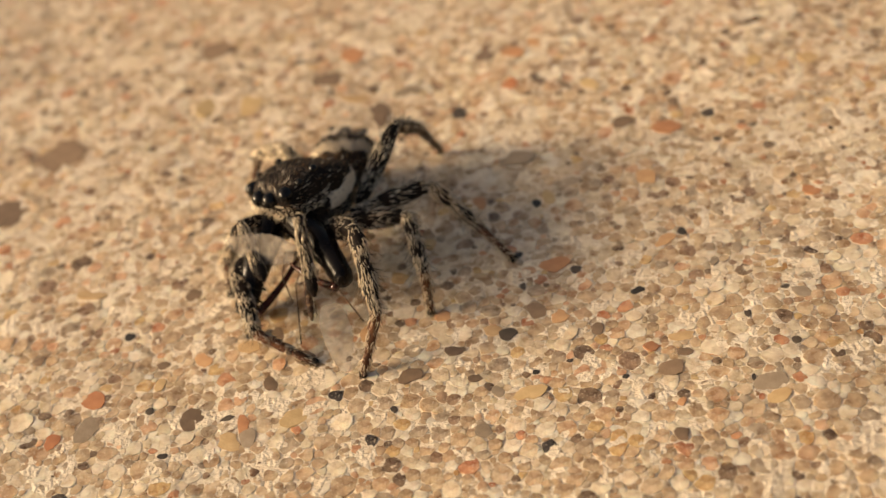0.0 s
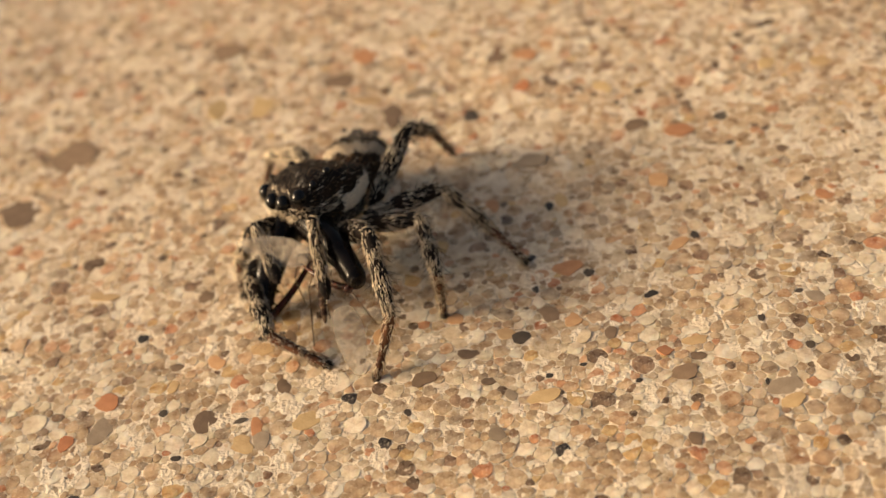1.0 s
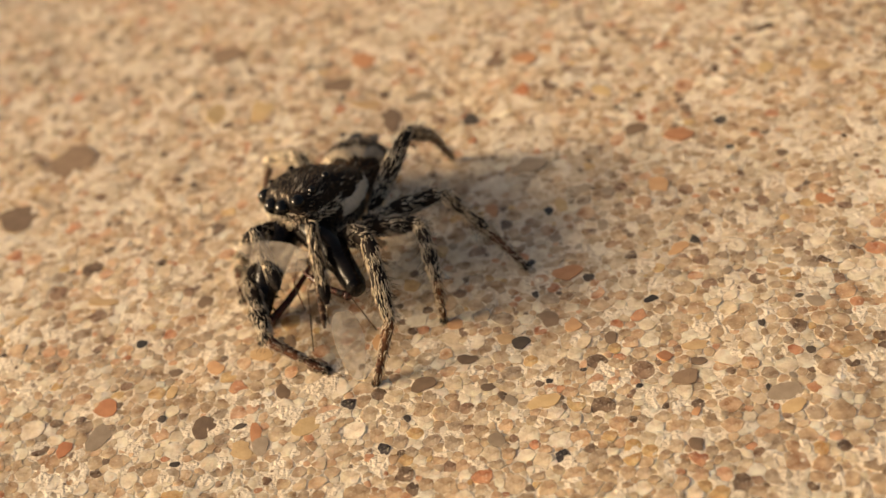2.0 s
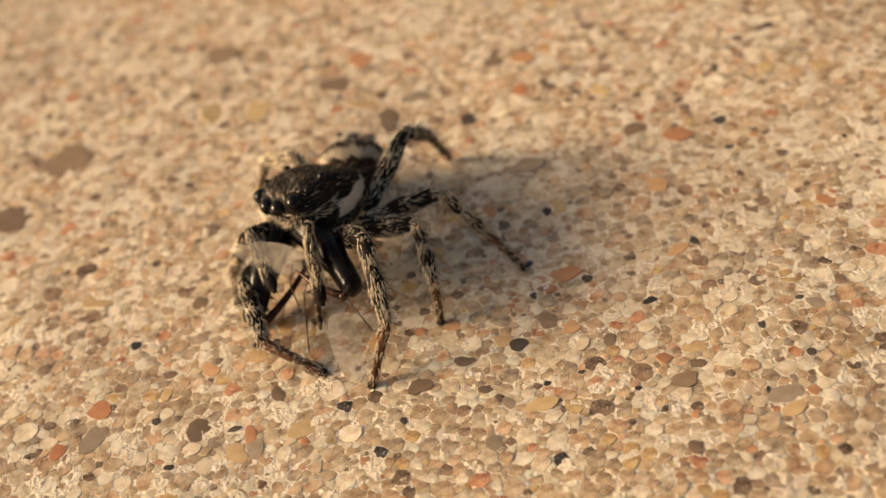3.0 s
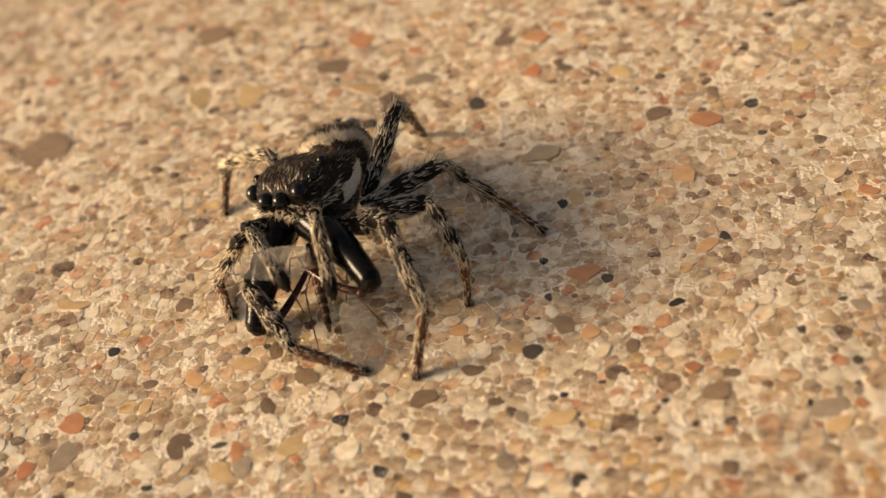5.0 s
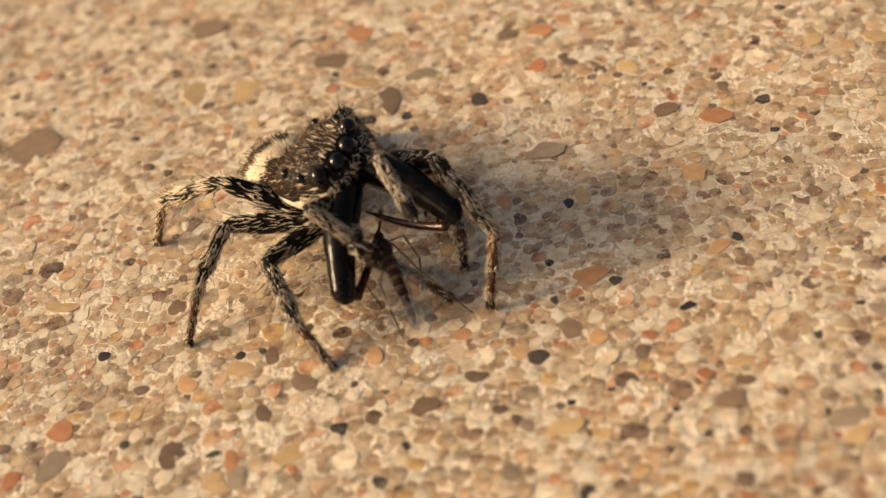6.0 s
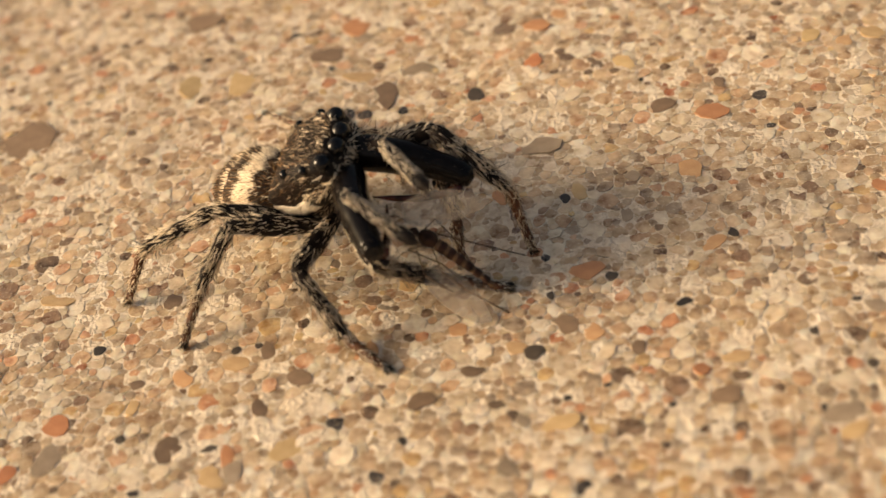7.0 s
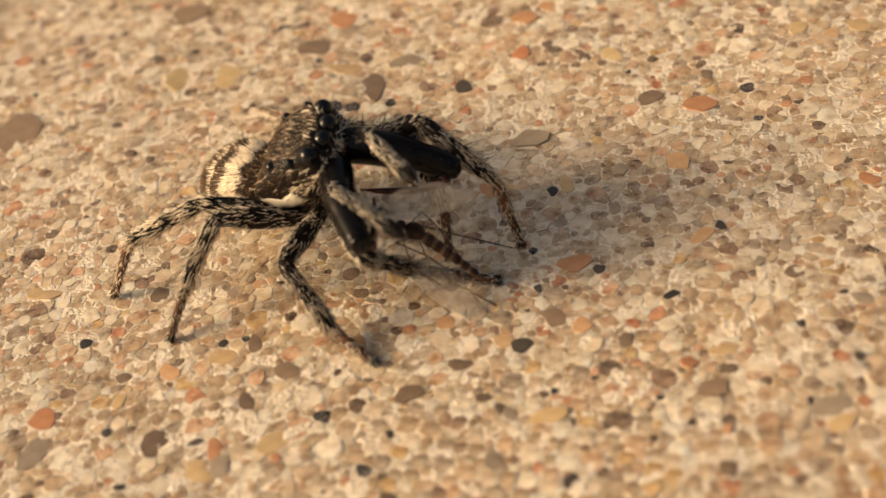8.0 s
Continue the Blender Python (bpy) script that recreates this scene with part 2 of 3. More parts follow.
PEB_BROWN = [(-11.05, 37.89, 0.82, 0.86), (-12.4, 35.6, 0.8, 0.6), (-4.61, 27.66, 0.21, 0.28), (-7.62, 27.54, 0.2, 0.16), (-4.89, 26.01, 0.21, 0.25), (-3.95, 26.64, 0.32, 0.25), (-1.43, 25.31, 0.32, 0.27), (-6.88, 25.38, 0.38, 0.32), (1.99, 26.69, 0.27, 0.3), (4.69, 23.77, 0.37, 0.26), (4.4, 21.65, 0.19, 0.21), (5.13, 24.19, 0.17, 0.16), (3.31, 25.57, 0.19, 0.2), (0.12, 24.78, 0.19, 0.13), (-0.25, 25.85, 0.24, 0.2), (-6.83, 30.12, 0.25, 0.26), (-6.17, 42.32, 0.7, 0.54), (-2.46, 39.15, 0.47, 0.46), (-1.02, 36.74, 0.32, 0.68), (7.45, 34.18, 0.17, 0.25), (5.84, 33.72, 0.29, 0.34)]
PEB_GREY = [(-9.51, 25.8, 0.36, 0.42), (-5.52, 24.42, 0.24, 0.3), (0.58, 24.19, 0.17, 0.18), (6.74, 22.64, 0.43, 0.28), (0.02, 37.56, 0.51, 0.35), (2.51, 33.21, 0.5, 0.51), (4.04, 29.88, 0.13, 0.28), (6.67, 27.05, 0.12, 0.18), (7.36, 27.41, 0.16, 0.2), (4.5, 31.22, 0.19, 0.21), (0.05, 23.06, 0.25, 0.2), (8.36, 25.29, 0.25, 0.2), (-1.43, 39.73, 0.24, 0.29)]


def pebble_outline(n, rng, worn=1.0):
    """Radii round an uneven, slightly angular stone, about 1."""
    k = np.arange(n) * 2 * math.pi / n
    r = np.ones(n)
    for order, size in ((2, 0.30), (3, 0.16), (4, 0.10), (5, 0.08)):
        r += rng.uniform(0, size * worn) * np.cos(order * k + rng.uniform(0, 7))
    return r


def dome(outline, height, sink, tilt):
    """A worn grain, flush with its neighbours: outline of (x, y), its top a low cap with a hard rim, its skirt sunk in the binder. 45 triangles for nine sides."""
    n, o = len(outline), np.asarray(outline)
    rings = [(1.0, -sink), (0.985, height * 0.35), (0.985, height * 0.35), (0.6, height * 0.9)]
    verts = np.concatenate([np.c_[o * s, np.full(n, z) + s * (o @ tilt)] for s, z in rings] + [[[0, 0, height]]])
    faces = []
    for i in (0, 2):
        for k in range(n):
            a, b = i * n + k, i * n + (k + 1) % n
            faces.append((a, b, b + n, a + n))
    faces += [(3 * n + k, 3 * n + (k + 1) % n, 4 * n) for k in range(n)]
    return verts, faces


def build_pebbles():
    rng = np.random.default_rng(11)
    seeds = []
    for colour, rows in (("dark", PEB_DARK), ("orange", PEB_ORANGE), ("tan", PEB_TAN), ("brown", PEB_BROWN), ("grey", PEB_GREY)):
        for x, y, a, b in rows:
            k = np.arange(12) * math.pi / 6
            r = pebble_outline(12, rng, 0.8) * rng.uniform(0.88, 1.08, 12)
            turn = rng.uniform(-0.25, 0.25)
            px, py = a * r * np.cos(k), b * r * np.sin(k)
            if colour == "dark":
                px, py = 0.85 * px, 0.85 * py
            outline = np.c_[px * math.cos(turn) - py * math.sin(turn), px * math.sin(turn) + py * math.cos(turn)]
            high = rng.uniform(0.005, 0.012)
            ob = part("pebble", dome(outline, high, 0.04, slope(x, y) + rng.normal(0, 0.04, 2)), PEBBLES[colour], ground)
            ob.location = (x * MM, y * MM, (float(relief(np.array(x), np.array(y))) + 0.009) * MM)
            m = min(a, b)
            count = max(1, round(max(a, b) / m))
            for i in range(count):
                off = (i - (count - 1) / 2) * 2 * (max(a, b) - m) / max(1, count - 1) if count > 1 else 0
                seeds.append((x + off * (a >= b), y + off * (a < b), m))
    return seeds


def pack(seeds):
    """Centres and radii of grains thrown between the pebbles, the large ones first."""
    rng = np.random.default_rng(5)
    cell, cells = 0.74, defaultdict(list)
    out = []

    def put(x, y, r):
        cells[int(x // cell), int(y // cell)].append((x, y, r))
        out.append((x, y, r))
    for s in seeds:
        put(*s)
    for radius, tries, tight in ((0.32, 350, 0.95), (0.25, 4500, 0.92), (0.19, 30000, 0.88), (0.14, 90000, 0.84), (0.10, 120000, 0.82), (0.075, 90000, 0.82)):
        pts = np.c_[rng.uniform(-18.5, 19.5, tries), rng.uniform(15.5, 55.5, tries), radius * rng.uniform(0.85, 1.15, tries)]
        # the lower corners lie out of the place that is built in full
        pts = pts[(pts[:, 1] > 15.0 + 0.42 * np.abs(pts[:, 0]) * (pts[:, 0] < 0)) & (np.abs(pts[:, 0]) < 10.5 + 0.3 * (pts[:, 1] - 15))]
        for x, y, r in pts.tolist():
            i, j = int(x // cell), int(y // cell)
            for a in (i - 1, i, i + 1):
                for b in (j - 1, j, j + 1):
                    for u, v, w in cells.get((a, b), ()):
                        if (u - x) ** 2 + (v - y) ** 2 < (tight * (r + w)) ** 2:
                            break
                    else:
                        continue
                    break
                else:
                    continue
                break
            else:
                put(x, y, r)
    return np.array(out), cells, cell


def build_grains():
    seeds = build_pebbles()
    centres, cells, cell = pack(seeds)
    rng = np.random.default_rng(9)
    n = 9
    dirs = np.arange(n) * 2 * math.pi / n
    shapes = np.stack([pebble_outline(n, rng) for _ in range(300)])
    verts, faces, total = [], [], 0
    singles = []
    for x, y, r in centres[len(seeds):].tolist():
        i, j = int(x // cell), int(y // cell)
        near = np.array([q for a in (i - 1, i, i + 1) for b in (j - 1, j, j + 1) for q in cells.get((a, b), ()) if q[0] != x or q[1] != y]).reshape(-1, 3)
        spin = rng.uniform(0, 0.6)
        reach = r * rng.uniform(1.5, 3.6) * shapes[rng.integers(300)]
        if len(near):
            d = near[:, :2] - (x, y)
            far = np.hypot(d[:, 0], d[:, 1])
            c = np.cos(dirs[None] + spin - np.arctan2(d[:, 1], d[:, 0])[:, None])
            wall = (far * r / (r + near[:, 2]))[:, None] / np.maximum(c, 0.05)
            reach = np.minimum(reach, wall.min(0) - rng.uniform(-0.022, 0.008))
        reach = np.maximum(reach * rng.uniform(0.82, 1.10, n), 0.35 * r)
        outline = np.c_[reach * np.cos(dirs + spin), reach * np.sin(dirs + spin)]
        v, f = dome(outline, rng.uniform(0.002, 0.009), 0.05, slope(x, y) + rng.normal(0, 0.035, 2))
        ground_z = float(relief(np.array(x), np.array(y))) + rng.uniform(-0.007, 0.003)
        if len(singles) < 290 and -3.6 < x < 5.4 and 19.5 < y < 25.5:
            singles.append((x, y, ground_z, v, f))
            continue
        verts.append(v + (x, y, ground_z))
        faces.extend([tuple(k + total for k in face) for face in f])
        total += len(v)
    bed = new("grain_bed", mesh_of("grain_bed", np.concatenate(verts), faces, GRAIN_JOINED))
    bed.parent = ground
    tagged(bed, "", "", "", "stuff")
    for x, y, z, v, f in singles:
        ob = part("grain", (v, f), GRAIN_SINGLE, ground)
        ob.location = (x * MM, y * MM, z * MM)


# ---- the jumping spider: +x ahead, +y its left, mm above the slab ----
HAIR = np.random.default_rng(21)
# leg roots in the head shield's own space, and the lengths of thigh, shin and foot
COXA = {"one": (0.45, 0.7, -1.2), "two": (0.05, 0.78, -1.25), "three": (-0.4, 0.78, -1.25), "four": (-0.8, 0.66, -1.2)}
LENGTHS = {"one": (2.2, 2.22, 1.72), "two": (1.97, 1.86, 1.28), "three": (2.23, 1.64, 1.31), "four": (2.34, 1.94, 1.78)}
THICK = {"one": 1.12, "two": 1.0, "three": 1.0, "four": 1.0}
# knee, ankle and foot of each leg in its three stances: crouched over the prey, stepping round, and standing afterwards
STANCE = {
    ("left", "one"): [((0.97, 2.82, 2.61), (2.1, 4.4, 1.48), (2.99, 4.43, 0.05)), ((2.76, 1.21, 2.61), (4.63, 0.7, 1.63), (4.86, -0.15, 0.08)), ((2.83, 1.18, 3), (4.67, 0.84, 1.69), (5.16, 0.58, 0.06))],
    ("left", "two"): [((-0.8, 2.79, 1.78), (0.25, 4.26, 1.32), (0.38, 4.33, 0.06)), ((1.36, 2.67, 0.78), (2.78, 1.6, 0.2), (3.61, 0.65, 0.06)), ((2.37, 1.59, 2.34), (3.34, 0.56, 1.14), (3.66, -0.29, 0.07))],
    ("left", "three"): [((-2.11, 2.42, 1.72), (-2.3, 3.75, 0.74), (-2.34, 4.87, 0.06)), ((-1.61, 2.67, 1.55), (-1.8, 3.48, 0.15), (-0.59, 2.98, 0.06)), ((-0.07, 3.19, 0.92), (1.4, 2.6, 1.32), (1.01, 2.72, 0.06))],
    ("left", "four"): [((-2.48, 0.93, 2.77), (-3.84, 0.28, 1.56), (-4.73, -0.03, 0.05)), ((-2.3, 2.24, 0.52), (-1.3, 1.03, 1.53), (-2.33, 1.72, 0.17)), ((-0.83, 3.15, 1.26), (-2.17, 4.07, 0.21), (-3.84, 4.65, 0.06))],
    ("right", "one"): [((2.8, -0.28, 1.08), (3.95, 1.63, 0.73), (3.43, 3.24, 0.03)), ((2.65, -1.47, 1.95), (2.2, -0.19, 0.19), (3.86, -0.3, 0.09)), ((2.49, -2.1, 1.75), (3.2, -0.77, 0.2), (4.9, -0.64, 0.02))],
    ("right", "two"): [((1.92, -0.81, 1.77), (2.03, -1.82, 0.2), (2.81, -0.82, 0.06)), ((0.32, -2.31, 1.3), (1.9, -3.18, 0.82), (2.96, -3.35, 0.06)), ((0.69, -2.44, 1.59), (1.93, -3.11, 0.38), (3.07, -3.58, 0.06))],
    ("right", "three"): [((-1.31, -2.35, 1.57), (-1.23, -3.84, 0.89), (-0.35, -3.45, 0.07)), ((-1.24, -2.03, 1.54), (-0.92, -3.54, 0.96), (-0.55, -4.53, 0.06)), ((-1.16, -1.79, 2.06), (-1.65, -3, 1.02), (-1.88, -3.91, 0.07))],
    ("right", "four"): [((-2.41, -1.84, 0.23), (-1.72, -0.62, 1.45), (-2.52, -1.72, 0.19)), ((-1.51, -1.52, 2.4), (-3.16, -2.19, 1.64), (-3.91, -2.26, 0.05)), ((-1.61, -1.54, 2.22), (-3.19, -2.52, 1.64), (-3.98, -2.79, 0.06))],
}
# elbow and tip of the feelers; tips of the jaws
PALP_BASE, PALP_LENGTHS = (1.0, 0.6, -0.65), (1.3, 2.0)
PALPS = {
    "left": [((1.63, 1.53, 2.86), (2.61, 2.66, 1.16)), ((2.07, 0.22, 3.06), (3.8, -0.69, 2.62)), ((2.1, 0.13, 3.25), (3.66, -1.12, 3.17))],
    "right": [((2.18, -0.22, 2.32), (3.1, 1.5, 1.9)), ((1.36, -1.52, 2.66), (3.12, -1.14, 1.41)), ((1.84, -1.44, 3), (3.66, -2.14, 2.55))],
}
JAW_BASE, JAW_LENGTH = (1.05, 0.33, -0.55), 2.8
JAWS = {
    "left": [(1.86, 3.13, 1.7), (3.85, 0.54, 1.8), (3.89, 0.54, 2.23)],
    "right": [(3.32, 0.41, 0.28), (2.56, -2.21, 0.93), (2.8, -2.5, 2.45)],
}
# body in the three stances: height, pitch and roll of the head shield; root, lift and swing of the abdomen
HEAD = [(2.41, 3.97, 14.72), (2.43, 22.67, 18.38), (2.56, 31.4, 12.99)]
TAIL = [(-0.95, 0.08, 1.75, -21.99, 38.93), (-0.44, 0.07, 1.7, -21.87, -10.71), (-0.39, 0.06, 1.81, -19.79, -8.48)]
# where the spider stands: seconds, x, y in mm, heading in degrees, and how far it is through the stances (0, 1, 2)
TRACK = [
    (0.00, -3.13, 30.92, -139.64, 0.00),
    (4.75, -3.13, 30.92, -139.64, 0.00),
    (4.95, -3.12, 30.96, -132.08, 0.08),
    (5.25, -3.06, 31.15, -92.41, 0.50),
    (5.55, -3.01, 31.34, -52.75, 0.92),
    (5.80, -3.00, 31.38, -45.19, 1.00),
    (6.05, -3.00, 31.38, -45.19, 1.00),
    (6.20, -3.05, 31.14, -35.50, 1.55),
    (6.35, -3.09, 30.94, -27.57, 2.00),
    (8.00, -3.09, 30.94, -27.57, 2.00),
]


def aim(a, b, up=(0, 0, 1)):
    """The pose in mm with its x axis from a to b."""
    a, b = Vector(a), Vector(b)
    x = (b - a).normalized()
    z = (Vector(up) - x * x.dot(Vector(up)))
    z = z.normalized() if z.length > 1e-4 else x.orthogonal().normalized()
    m = Matrix((x, z.cross(x), z)).transposed().to_4x4()
    return Matrix.Translation(a * MM) @ m


def coat(profile, n, length, width, lean, sy=1.0, sz=1.0, keep=lambda x, k: 1.0, scatter=0.25):
    """Hairs over a lathe: keep gives how likely a hair is at x and angle k."""
    xs, rs = zip(*profile)
    x = HAIR.uniform(xs[0], xs[-1], n)
    k = HAIR.uniform(0, 2 * math.pi, n)
    stay = np.array([HAIR.random() < keep(a, b) for a, b in zip(x, k)], bool)
    x, k = x[stay], k[stay]
    r = np.interp(x, xs, rs)
    base = np.c_[x, sy * r * np.cos(k), sz * r * np.sin(k)]
    way = np.c_[np.full(len(x), math.cos(lean)), math.sin(lean) * np.cos(k), math.sin(lean) * np.sin(k)] + HAIR.normal(0, scatter, (len(x), 3))
    return spikes(base, way, length * HAIR.uniform(0.6, 1.3, len(x)), width * HAIR.uniform(0.7, 1.3, len(x)))


def banded(period, phase, low=0.25):
    return lambda x, k: low + (1 - low) * (0.5 + 0.5 * math.sin(2 * math.pi * x / period + phase)) ** 1.5


def build_leg(spider, side, which):
    thick, (la, lb, lc) = THICK[which], LENGTHS[which]
    label = "black leg joint striped with cream scale hairs"
    femur_profile = smooth_profile([(0, 0.17 * thick), (0.12 * la, 0.20 * thick), (0.55 * la, 0.26 * thick), (0.9 * la, 0.20 * thick), (la + 0.06, 0.10 * thick)], 4)
    femur = part("femur", lathe(femur_profile, 12, 0.85, 1.1), BLACK, spider, label)
    part("scale_hairs", coat(femur_profile, 620, 0.26, 0.012, 0.12, 0.87, 1.12, banded(0.9, HAIR.uniform(0, 6), 0.15), 0.16), PALE_HAIR, femur)
    part("bristles", coat(femur_profile, 90, 0.42, 0.008, 0.8, 0.85, 1.1, lambda x, k: 0.3 + 0.7 * max(0, math.sin(k))), DARK_HAIR, femur)
    shin_profile = smooth_profile([(0, 0.13 * thick), (0.1 * lb, 0.185 * thick), (0.28 * lb, 0.17 * thick), (0.36 * lb, 0.155 * thick), (0.6 * lb, 0.185 * thick), (0.92 * lb, 0.145 * thick), (lb + 0.04, 0.09 * thick)], 4)
    cut = next(i for i, (x, r) in enumerate(shin_profile) if x > 0.33 * lb)
    tibia = part("tibia", lathe(shin_profile[cut - 1:], 12), BLACK, spider, label)
    part("patella", lathe(shin_profile[:cut], 12), BLACK, tibia, "black kneecap joint with cream hairs")
    part("scale_hairs", coat(shin_profile, 760, 0.25, 0.0125, 0.12, 1.03, 1.03, banded(0.75, HAIR.uniform(0, 6), 0.22), 0.16), PALE_HAIR, tibia)
    part("bristles", coat(shin_profile, 90, 0.42, 0.008, 0.8), DARK_HAIR, tibia)
    foot_profile = smooth_profile([(0, 0.11 * thick), (0.1 * lc, 0.125 * thick), (0.5 * lc, 0.10 * thick), (0.62 * lc, 0.085 * thick), (0.8 * lc, 0.095 * thick), (0.97 * lc, 0.07 * thick), (lc, 0.03)], 4)
    cut = next(i for i, (x, r) in enumerate(foot_profile) if x > 0.6 * lc)
    metatarsus = part("metatarsus", lathe(foot_profile[:cut + 1], 10), RUSSET, spider, "russet leg joint speckled with cream hairs")
    part("tarsus", lathe(foot_profile[cut:], 10), RUSSET, metatarsus, "slender russet foot joint")
    part("scale_hairs", coat(foot_profile, 360, 0.16, 0.011, 0.14, 1.03, 1.03, banded(0.6, HAIR.uniform(0, 6), 0.35)), PALE_HAIR, metatarsus)
    part("bristles", coat(foot_profile, 90, 0.16, 0.009, 0.45), DARK_HAIR, metatarsus)
    pad = [(0.90 * lc, 0.07), (lc, 0.06)]
    part("claw_tuft", coat(pad, 90, 0.14, 0.012, 0.35), DARK_HAIR, metatarsus, "black claw tuft")
    return femur, tibia, metatarsus


def shell(length, width, height, shape, rings=22, n=26, square=0.85):
    """A closed body along x, shape(u) giving half width, top and bottom as shares, u from 0 (back) to 1 (front)."""
    verts, faces = [], []
    for i in range(rings + 1):
        u = 0.5 - 0.5 * math.cos(math.pi * i / rings)
        w, top, bottom = shape(u)
        close = math.sqrt(max(0.01, 1 - max(0.0, (u - 0.93) / 0.07) ** 2))
        w, top, bottom = w * close, top * close, bottom * close
        for k in range(n):
            c, s = math.cos(2 * math.pi * k / n), math.sin(2 * math.pi * k / n)
            c, s = math.copysign(abs(c) ** square, c), math.copysign(abs(s) ** square, s)
            verts.append(((u - 0.5) * length, c * w * width / 2, s * (top if s > 0 else bottom) * height))
    for i in range(rings):
        for k in range(n):
            a, b = i * n + k, i * n + (k + 1) % n
            faces.append((a, b, b + n, a + n))
    faces += [tuple(reversed(range(n))), tuple(range(len(verts) - n, len(verts)))]
    return np.array(verts), faces


def surface_hairs(shape, n, keep, length, width, lean, scatter=0.3, flow=(-1, 0, 0)):
    """Hairs over any closed mesh: keep(place, normal) from 0 to 1, lying along flow and lifted by lean."""
    verts, faces = shape
    quads = np.array([f for f in faces if len(f) == 4])
    p = verts[quads]
    normal = np.cross(p[:, 2] - p[:, 0], p[:, 3] - p[:, 1])
    area = np.linalg.norm(normal, axis=1)
    normal /= area[:, None] + 1e-9
    pick = HAIR.choice(len(quads), n, p=area / area.sum())
    a, b = HAIR.uniform(0, 1, (2, n))
    w = np.c_[(1 - a) * (1 - b), a * (1 - b), a * b, (1 - a) * b]
    place = (p[pick] * w[:, :, None]).sum(1)
    nn = normal[pick]
    stay = np.array([HAIR.random() < keep(a, b) for a, b in zip(place, nn)], bool)
    place, nn = place[stay], nn[stay]
    along = np.array(flow, float) - nn * (nn @ np.array(flow, float))[:, None]
    way = along * math.cos(lean) + nn * math.sin(lean) + HAIR.normal(0, scatter, place.shape)
    return spikes(place - 0.01 * nn, way, length * HAIR.uniform(0.6, 1.3, len(place)), width * HAIR.uniform(0.7, 1.3, len(place)))


EYES = {"front_eye": (0.225, 1.41, 0.225, 0.16), "side_eye": (0.215, 1.21, 0.69, 0.27), "small_eye": (0.115, 0.79, 0.85, 0.41), "rear_eye": (0.125, 0.17, 0.73, 0.47)}


def near_eye(p, margin=1.2):
    return any((p[0] - x) ** 2 + (abs(p[1]) - y) ** 2 + (p[2] - z) ** 2 < (r * margin) ** 2 for r, x, y, z in EYES.values())


def bare(p):
    """Where the head shield has no dark hairs: its eyes and white cheeks."""
    return near_eye(p) or abs(p[1]) > 0.55 and -0.98 < p[0] < 0.15 and -0.85 < p[2] + 0.12 * p[0] < -0.16


